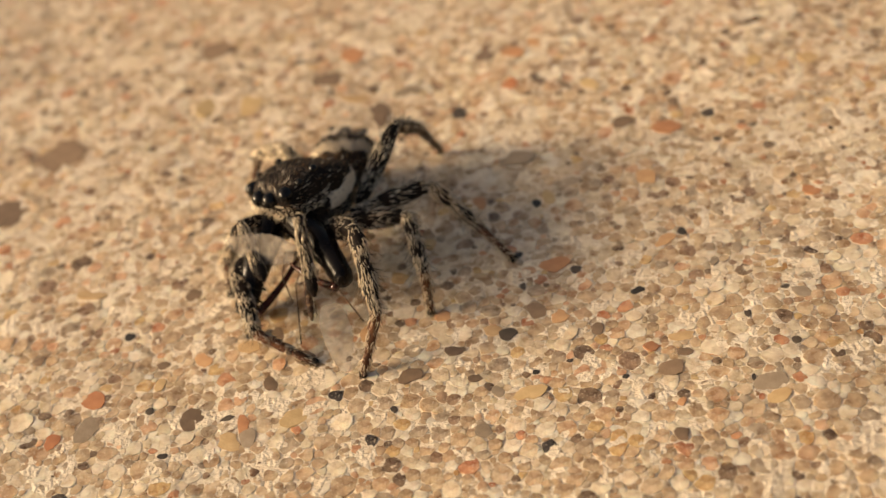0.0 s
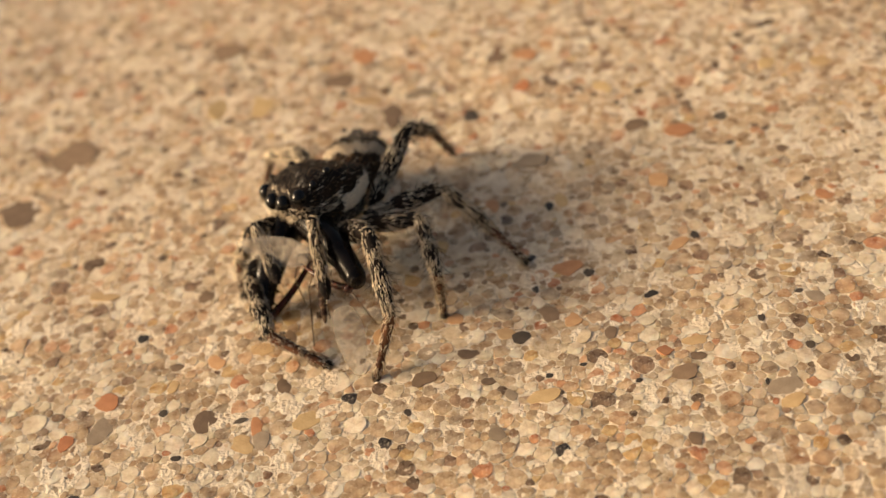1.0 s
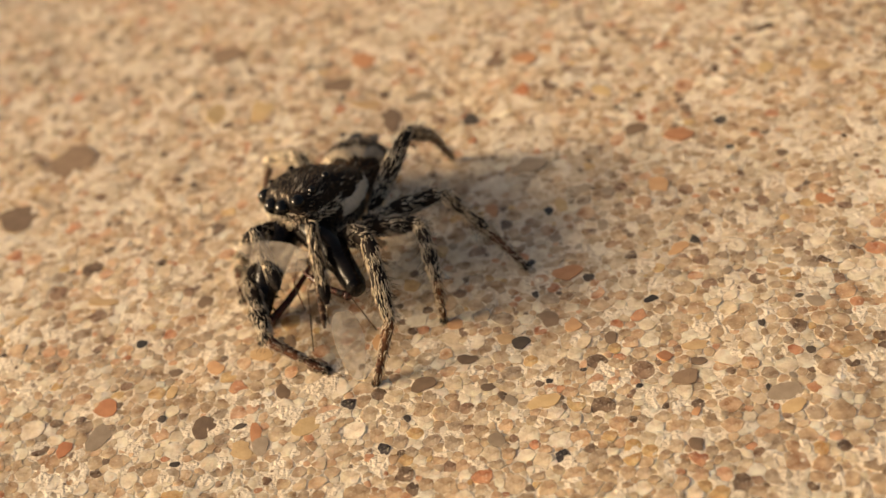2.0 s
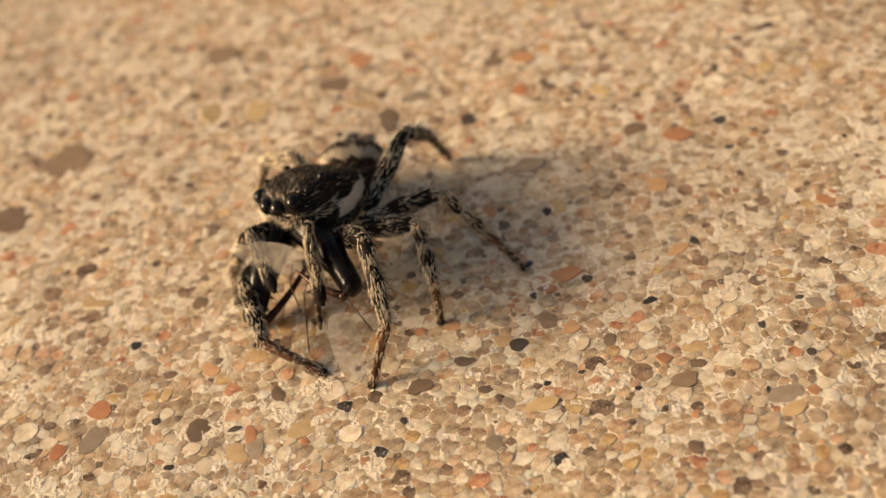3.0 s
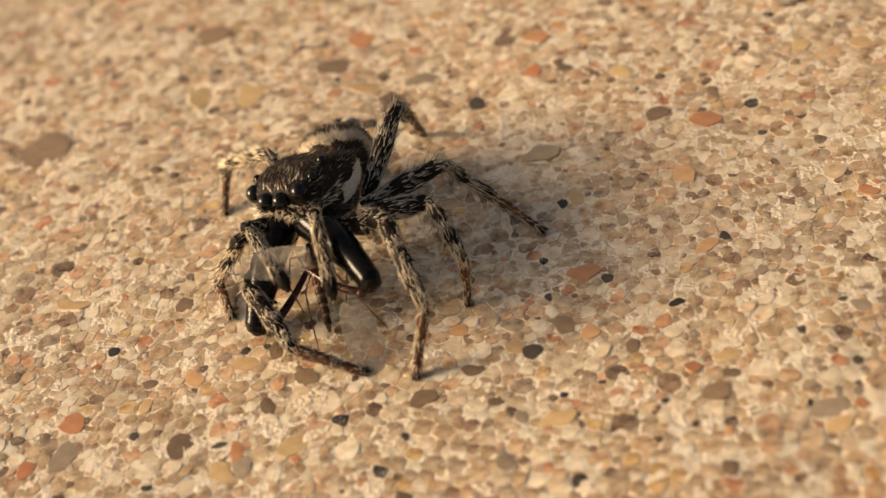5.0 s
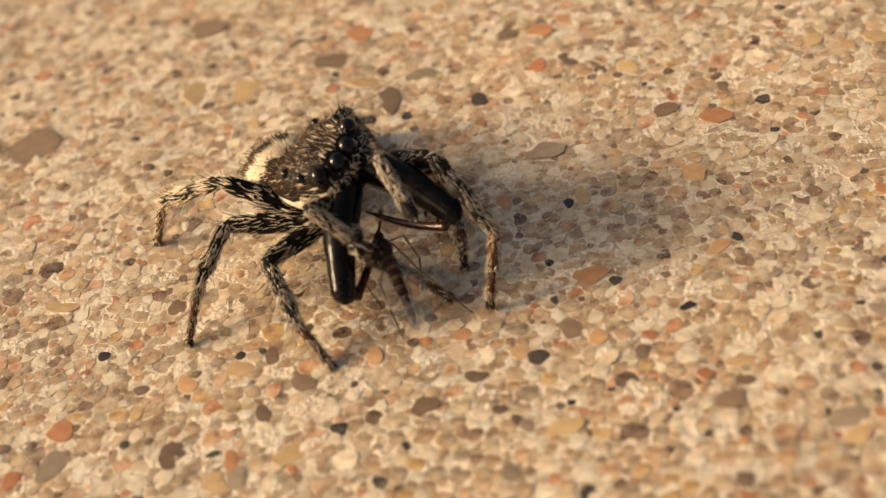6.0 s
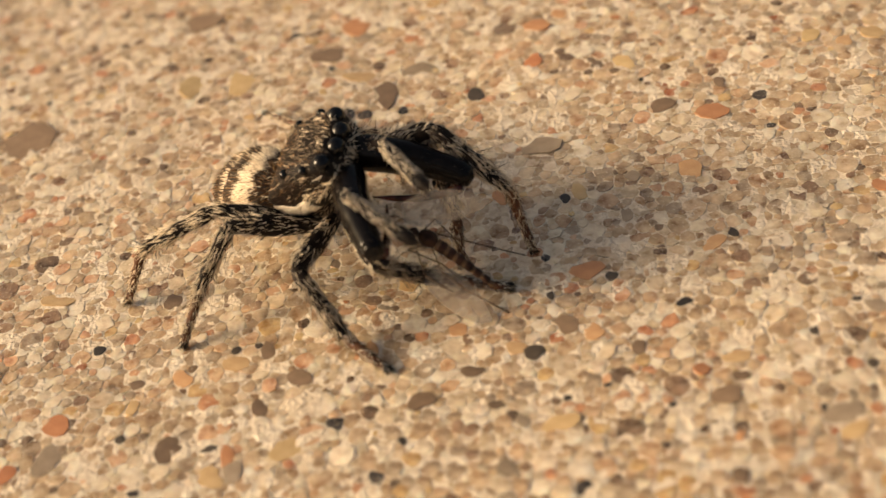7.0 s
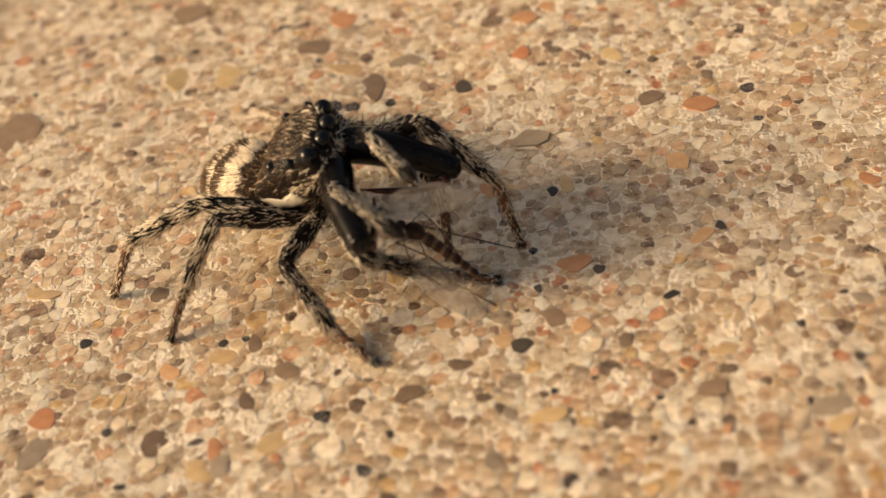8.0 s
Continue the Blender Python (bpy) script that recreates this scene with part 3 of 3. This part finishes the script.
def build_head(spider):
    def shape(u):
        x = (0.0, 0.06, 0.16, 0.32, 0.5, 0.7, 0.88, 1.0)
        return (float(np.interp(u, x, (0.55, 0.80, 0.93, 1.0, 1.0, 1.0, 0.93, 0.84))),
                float(np.interp(u, x, (0.0, 0.05, 0.13, 0.25, 0.335, 0.345, 0.29, 0.21))),
                float(np.interp(u, x, (0.30, 0.42, 0.48, 0.54, 0.55, 0.50, 0.40, 0.26))))
    verts, faces = shell(2.46, 1.94, 1.7, shape, 24, 34, 0.58)
    body = (verts + (0.19, 0, 0), faces)
    head = part("cephalothorax", body, BLACK, spider, "black head shield with white cheek patches and dark eyes")

    def white(p, n):
        cheek = abs(p[1]) > 0.6 and -0.85 < p[0] < 0.15 and -0.74 < p[2] + 0.1 * p[0] < -0.28
        brow = 0.05 if p[0] > 0.7 and p[2] > 0.15 else 0.0
        face = 0.7 if p[0] > 1.3 and p[2] < -0.02 else (0.5 if p[0] > 0.15 and -0.40 < p[2] < -0.10 else 0.0)
        ring = 0.16 if p[0] > 0.5 and near_eye(p, 1.75) else 0.0
        return 0.0 if cheek or near_eye(p) else max(brow, face, ring, 0.015)
    part("white_hairs", surface_hairs(body, 6500, white, 0.20, 0.016, 0.2), PALE_HAIR, head, "cream white scale hairs on cheeks and face")
    for s in (1, -1):
        def patch(p, n, s=s):
            wave = 0.05 * math.sin(9 * p[0])
            return 1.0 if s * p[1] > 0.5 and -0.98 < p[0] < 0.2 and -0.80 + wave < p[2] + 0.05 * p[0] < -0.30 - 0.12 * p[0] + wave else 0.0
        part("cheek_patch", surface_hairs(body, 30000, patch, 0.18, 0.018, 0.10, 0.12), CHEEK_HAIR, head, "solid white cheek patch of flat hairs")
    part("tawny_hairs", surface_hairs(body, 7000, lambda p, n: 0.0 if bare(p) else 0.3 if p[2] > 0.1 and p[0] < 0.5 else 0.08, 0.13, 0.009, 0.15), TAWNY_HAIR, head)
    part("grey_hairs", surface_hairs(body, 7000, lambda p, n: 0.0 if bare(p) else 0.7 if p[2] > 0.15 and p[0] > 0.3 else 0.08, 0.12, 0.009, 0.15), GREY_HAIR, head, "ash-grey scale hairs between the eyes")
    part("dark_hairs", surface_hairs(body, 5000, lambda p, n: 0.0 if bare(p) else 0.5 if p[2] > -0.2 else 0.4, 0.13, 0.010, 0.15), DARK_HAIR, head)
    part("bristles", surface_hairs(body, 420, lambda p, n: 0.0 if bare(p) or p[0] > 1.15 else 0.8 if p[2] > 0.2 else 0.08, 0.36, 0.006, 0.9, 0.35, (1, 0, 0)), DARK_HAIR, head)
    under = ball(1.0, 18, 12, 1.0, 0.74, 0.42)
    part("sternum", under, BLACK, head, "black hairy underside where the legs meet", pose(-0.12 * MM, 0, -0.98 * MM))
    part("sternum_hairs", surface_hairs(under, 2600, lambda p, n: 0.8 if abs(p[1]) > 0.3 else 0.1, 0.2, 0.009, 0.3), GREY_HAIR, head, "", pose(-0.12 * MM, 0, -0.98 * MM))
    for s in (1, -1):
        for name, (r, x, y, z) in EYES.items():
            part(name, ball(r), EYE, head, "glossy black eye", pose(x * MM, s * y * MM, z * MM))
    return head


def build_abdomen(spider):
    def shape(u):
        w = max(0.03, math.sin(math.pi * min(1, u * 0.93 + 0.05)) ** 0.55) * (0.86 + 0.14 * math.sin(math.pi * u))
        return w, 0.5 * w, 0.42 * w
    verts, faces = shell(2.4, 1.95, 1.85, shape)
    verts = verts - (1.2, 0, 0)
    body = (verts, faces)
    abdomen = part("abdomen", body, BROWN_BODY, spider, "brown-black abdomen with cream hair bands")

    def pale(p, n):
        if p[2] < -0.35:
            return 0.12
        band = 0.0
        for middle, half in ((-0.60, 0.15), (-1.2, 0.045)):
            bow = middle - 0.30 * abs(p[1]) ** 1.5
            gap = 1.0 if middle > -1.2 else 0.8
            if abs(p[0] - bow + 0.05 * math.sin(13 * p[1])) < half:
                band = gap
        return max(band, 0.02)
    part("white_hairs", surface_hairs(body, 24000, pale, 0.19, 0.012, 0.2, 0.2), PALE_HAIR, abdomen, "cream hair bands")
    part("tawny_hairs", surface_hairs(body, 7000, lambda p, n: 0.45 * (1 - pale(p, n)), 0.16, 0.012, 0.2, 0.22), TAWNY_HAIR, abdomen)
    part("dark_hairs", surface_hairs(body, 9000, lambda p, n: 0.8 * (1 - pale(p, n)), 0.18, 0.013, 0.25, 0.25), DARK_HAIR, abdomen)
    return abdomen


def build_jaw(spider, side):
    s, n = (1 if side == "left" else -1), JAW_LENGTH
    profile = smooth_profile([(-0.3, 0.36), (0.12 * n, 0.46), (0.42 * n, 0.43), (0.55 * n, 0.41), (0.70 * n, 0.35), (0.93 * n, 0.31), (0.99 * n, 0.24), (1.02 * n, 0.06)], 5)
    jaw = part("chelicera", lathe(profile, 18, 0.92, 1.0, lambda x: (0.10 * s * math.sin(math.pi * x / n), 0.05 * math.sin(math.pi * x / n))), GLOSS, spider, "long glossy black jaw")
    reach = 0.74 * n
    fang = lathe(smooth_profile([(0, 0.12), (0.3 * reach, 0.10), (0.75 * reach, 0.075), (reach, 0.02)], 5), 10, 1, 1, lambda x: (0.0, -0.16 * math.sin(math.pi * x / reach)))
    part("fang", fang, FANG, jaw, "curved dark red fang folded along the jaw", aim((0.95 * n, -0.22 * s, -0.2), (0.30 * n, -0.62 * s, -0.62)))
    teeth = joined(*[(np.array(lathe([(0, 0.05), (0.12, 0.03), (0.2, 0.005)], 6)[0]) @ np.array([[0, 0, -1.0], [0, 1, 0], [1, 0, 0]]) + (n * u, -0.1 * s, -0.3), lathe([(0, 0.05), (0.12, 0.03), (0.2, 0.005)], 6)[1]) for u in (0.7, 0.82)])
    part("teeth", teeth, GLOSS, jaw)
    part("bristles", coat(profile[6:], 60, 0.22, 0.008, 0.7), DARK_HAIR, jaw)
    return jaw


def build_palp(spider, side):
    la, lb = PALP_LENGTHS
    upper_profile = smooth_profile([(0, 0.12), (0.5 * la, 0.15), (la + 0.04, 0.13)], 4)
    upper = part("palp_femur", lathe(upper_profile, 10), BLACK, spider, "black feeler joint with cream hairs")
    part("scale_hairs", coat(upper_profile, 130, 0.2, 0.011, 0.15), PALE_HAIR, upper)
    lower_profile = smooth_profile([(-0.05, 0.12), (0.25 * lb, 0.15), (0.55 * lb, 0.14), (0.68 * lb, 0.155), (0.88 * lb, 0.15), (lb, 0.05)], 5)
    lower = part("palp_tibia", lathe(lower_profile[:18], 12), BLACK, spider, "feeler covered in long cream hairs")
    part("scale_hairs", coat(lower_profile, 520, 0.26, 0.011, 0.1, 1.02, 1.02, lambda x, k: 1.0 if x < 0.72 * lb else 0.06, 0.14), PALE_HAIR, lower)
    part("palp_bulb", lathe(lower_profile[17:], 12), BLACK, lower, "swollen black feeler tip")
    part("bristles", coat(lower_profile, 120, 0.2, 0.008, 0.4), DARK_HAIR, lower)
    return upper, lower


def build_spider():
    spider = tagged(new("jumping_spider"), "black and cream jumping spider with long jaws gripping a midge", "spider")
    made = {"root": spider, "head": build_head(spider), "tail": build_abdomen(spider)}
    pedicel = part("pedicel", lathe(smooth_profile([(-0.3, 0.2), (0, 0.17), (0.5, 0.25)], 3), 10), BLACK, spider, "thin black waist")
    made["pedicel"] = pedicel
    for side in ("left", "right"):
        for which in COXA:
            made[side, which] = build_leg(spider, side, which)
        made[side, "jaw"], made[side, "palp"] = build_jaw(spider, side), build_palp(spider, side)
    return made


spider = build_spider()


# ---- the midge in its jaws ----
def wing_shape(length, width):
    """A thin clear wing with a rounded end, along +x."""
    n, verts, faces = 16, [], []
    for i in range(n + 1):
        u = i / n
        half = width / 2 * (math.sin(math.pi * min(1, 0.08 + 0.92 * u) ** 0.8) ** 0.7 if u < 1 else 0.02)
        dip = 0.06 * math.sin(3 * math.pi * u)
        for z in (0.006, -0.006):
            verts += [(u * length, half, dip + z), (u * length, 0, 0.05 + z), (u * length, -half * 0.8, dip + z)]
    for i in range(n):
        a, b = i * 6, i * 6 + 6
        for j in (0, 1):
            faces += [(a + j, a + j + 1, b + j + 1, b + j), (a + j + 4, a + j + 3, b + j + 3, b + j + 4)]
    return np.array(verts), faces


def thread(points, r):
    """A thin jointed leg through points."""
    pieces = []
    for a, b in zip(points, points[1:]):
        v, f = lathe([(0, r), ((Vector(b) - Vector(a)).length, r * 0.8)], 6)
        m = aim(a, b)
        pieces.append((np.array([(m @ (Vector(p) * MM)) / MM for p in v]), f))
    return joined(*pieces)


def build_midge():
    midge = tagged(new("midge"), "small brown midge with clear wings, limp in the spider's jaws", "midge")
    part("thorax", ball(0.21, 14, 9, 1.2, 0.9, 1.0), MIDGE_DARK, midge, "dark humped thorax")
    part("head", ball(0.12), MIDGE_DARK, midge, "", pose(-0.34 * MM, 0, -0.08 * MM))
    belly = part("abdomen", lathe([(0.2, 0.10)] + [(0.25 + 0.1 * i, 0.15 - 0.006 * i) for i in range(16)] + [(1.85, 0.03)], 12, 1, 0.9, lambda x: (0, -0.05 * x * x)), MIDGE_SKIN, midge, "slim translucent brown abdomen")
    for i in range(6):
        a, r = 0.3 + i * 0.24, 0.156 - 0.013 * i
        part("ring", lathe([(a, r * 0.9), (a + 0.03, r), (a + 0.13, r), (a + 0.16, r * 0.9)], 12, 1, 0.9, lambda x: (0, -0.05 * x * x)), MIDGE_DARK, belly, "dark ring round the abdomen")
    wings = [part("wing", wing_shape(1.95, 0.85), WING, midge, "clear brownish wing") for k in range(2)]
    for hip, knee, foot in (((-0.08, 0.21, -0.05), (0.72, 0.53, -0.02), (2.09, 1.3, -0.22)), ((0.66, -0.36, -0.29), (1.28, -0.37, -0.37), (2.4, -0.35, -0.26)), ((-0.24, -0.35, -0.27), (0.57, -0.02, -0.47), (1.47, 0.05, -0.73))):
        part("leg", thread([(0.1, 0.0, -0.1), hip, knee, foot], 0.02), MIDGE_SKIN, midge, "thread-thin leg")
    for side in (1, -1):
        part("leg", thread([(-0.2, 0.2 * side, -0.2), (-0.1, 0.5 * side, 0.1), (0.4, 0.7 * side, -0.3), (1.1, 0.5 * side, -0.5)], 0.02), MIDGE_SKIN, midge, "thread-thin leg")
    stem = thread([(-0.6, 0.1, 0), (-0.9, 0.3, -0.3), (-1.2, 0.35, -0.8)], 0.015)
    t = HAIR.uniform(0, 1, 80)
    base = np.c_[-0.9 - 0.3 * t, 0.3 + 0.05 * t, -0.3 - 0.5 * t]
    part("antenna", joined(stem, spikes(base, HAIR.normal(0, 1, (80, 3)), np.full(80, 0.16), np.full(80, 0.006))), MIDGE_SKIN, midge, "feathery antenna")
    return midge, wings


midge, wings = build_midge()
# the midge in the spider's own mm: middle, and the point its tail points to, in the three stances
MIDGE = [((1.42, 1.05, 1.3), (3.26, 2.96, 0.25)), ((2.55, -0.68, 1.3), (4.15, -1.66, 0.2)), ((3.29, -0.95, 1.6), (4.72, -1.05, 0.7))]
# root and tip of its wings, in the spider's mm
WINGS = [
    [((2.13, 1.71, 2.2), (2.84, 0.19, 2.4)), ((2.5, -0.99, 1.1), (4.65, -1.92, 0.1)), ((2.97, -1.25, 2.5), (4.52, -0.44, 2.4))],
    [((2.21, 2.59, 0.9), (3.06, 3.81, 0.08)), ((2.61, -0.61, 1.1), (4.35, -1.39, 0.1)), ((3.19, -1.11, 0.7), (4.55, -1.62, 0.06))],
]


# ---- the motion ----
def between(values, s):
    """The value at s among the stances, each of numbers."""
    i = min(int(s), len(values) - 2)
    u = s - i
    u = u * u * (3 - 2 * u)
    return [a + (b - a) * u for a, b in zip(values[i], values[i + 1])]


def head_at(s):
    z, pitch, roll = between(HEAD, s)
    return pose(0, 0, z * MM, roll, -pitch, 0)


def on_head(p, s):
    """A point of the head shield's space, in the spider's mm."""
    return head_at(s) @ (Vector(p) * MM) / MM


def chain(base, stances, lengths, s):
    """Joints from base on, their directions turned from stance to stance, their lengths kept."""
    i = min(int(s), len(stances) - 2)
    u = s - i
    u = u * u * (3 - 2 * u)
    out = [on_head(base, s)]
    for j, n in enumerate(lengths):
        ways = []
        for k in (i, i + 1):
            a = Vector(stances[k][j - 1]) if j else on_head(base, k)
            ways.append((Vector(stances[k][j]) - a).normalized())
        out.append(out[-1] + ways[0].lerp(ways[1], u).normalized() * n)
    return out


def track_at(t):
    for a, b in zip(TRACK, TRACK[1:]):
        if t <= b[0] + 1e-6:
            u = (t - a[0]) / (b[0] - a[0])
            return [p + (q - p) * u for p, q in zip(a[1:], b[1:])]
    return list(TRACK[-1][1:])


def mirrored(p, side):
    return (p[0], p[1] if side == "left" else -p[1], p[2])


def motions():
    times = [0.0, 0.5, 1.0, 1.5, 2.0, 2.5, 3.0, 3.5, 4.0, 4.5] + [round(4.7 + 0.1 * i, 1) for i in range(19)] + [7.0, 7.5, 8.0]
    rows = defaultdict(list)
    for t in times:
        x, y, heading, s = track_at(t)
        still = max(0.0, 1 - s * 4)
        root = pose(x * MM, y * MM, 0, 0, 0, heading)
        rows["root"].append((t, root))
        rows["head"].append((t, head_at(s)))
        ax, ay, az, lift, swing = between(TAIL, s)
        rows["tail"].append((t, pose(ax * MM, ay * MM, az * MM, 0, lift, swing)))
        rows["pedicel"].append((t, aim((ax - 0.1, ay, az), on_head((-0.5, 0, -0.3), s))))
        for side in ("left", "right"):
            for which in COXA:
                joints = chain(mirrored(COXA[which], side), STANCE[side, which], LENGTHS[which], s)
                if joints[3].z < 0.06:
                    joints[3].z = 0.06
                for k in range(3):
                    rows[side, which, k].append((t, aim(joints[k], joints[k + 1])))
            chew = 0.05 * still * math.sin(2.1 * t + (0 if side == "left" else 1.6))
            i = min(int(s), 1)
            joints = [on_head(mirrored(PALP_BASE, side), s)] + [Vector(PALPS[side][i][k]).lerp(Vector(PALPS[side][i + 1][k]), s - i) for k in (0, 1)]
            tip = joints[2] + Vector((0.1, 0.5, -0.5)) * (still * max(0.0, min(1.0, (t - 1.5) / 3)) if side == "right" else 0) + Vector((chew, chew, 0))
            rows[side, "palp", 0].append((t, aim(joints[0], joints[1])))
            rows[side, "palp", 1].append((t, aim(joints[1], tip)))
            base = on_head(mirrored(JAW_BASE, side), s)
            i = min(int(s), 1)
            u = s - i
            tip = Vector(JAWS[side][i]).lerp(Vector(JAWS[side][i + 1]), u) + Vector((0, 0, chew))
            rows[side, "jaw"].append((t, aim(base, tip)))
        i = min(int(s), 1)
        a, b = (Vector(MIDGE[i][k]).lerp(Vector(MIDGE[i + 1][k]), s - i) for k in (0, 1))
        held = aim(a, b)
        rows["midge"].append((t, root @ held))
        for n, stances in enumerate(WINGS):
            a, b = (Vector(stances[i][k]).lerp(Vector(stances[i + 1][k]), s - i) for k in (0, 1))
            rows["wing", n].append((t, held.inverted() @ aim(a, b, (0.5, 0.58 - 0.63 * s, 0.58))))
    for key in ("root", "head", "tail", "pedicel"):
        walk(spider[key], rows[key])
    for side in ("left", "right"):
        for which in COXA:
            for k in range(3):
                walk(spider[side, which][k], rows[side, which, k])
        for k in range(2):
            walk(spider[side, "palp"][k], rows[side, "palp", k])
        walk(spider[side, "jaw"], rows[side, "jaw"])
    walk(midge, rows["midge"])
    for n, wing in enumerate(wings):
        walk(wing, rows["wing", n])


build_grains()
motions()
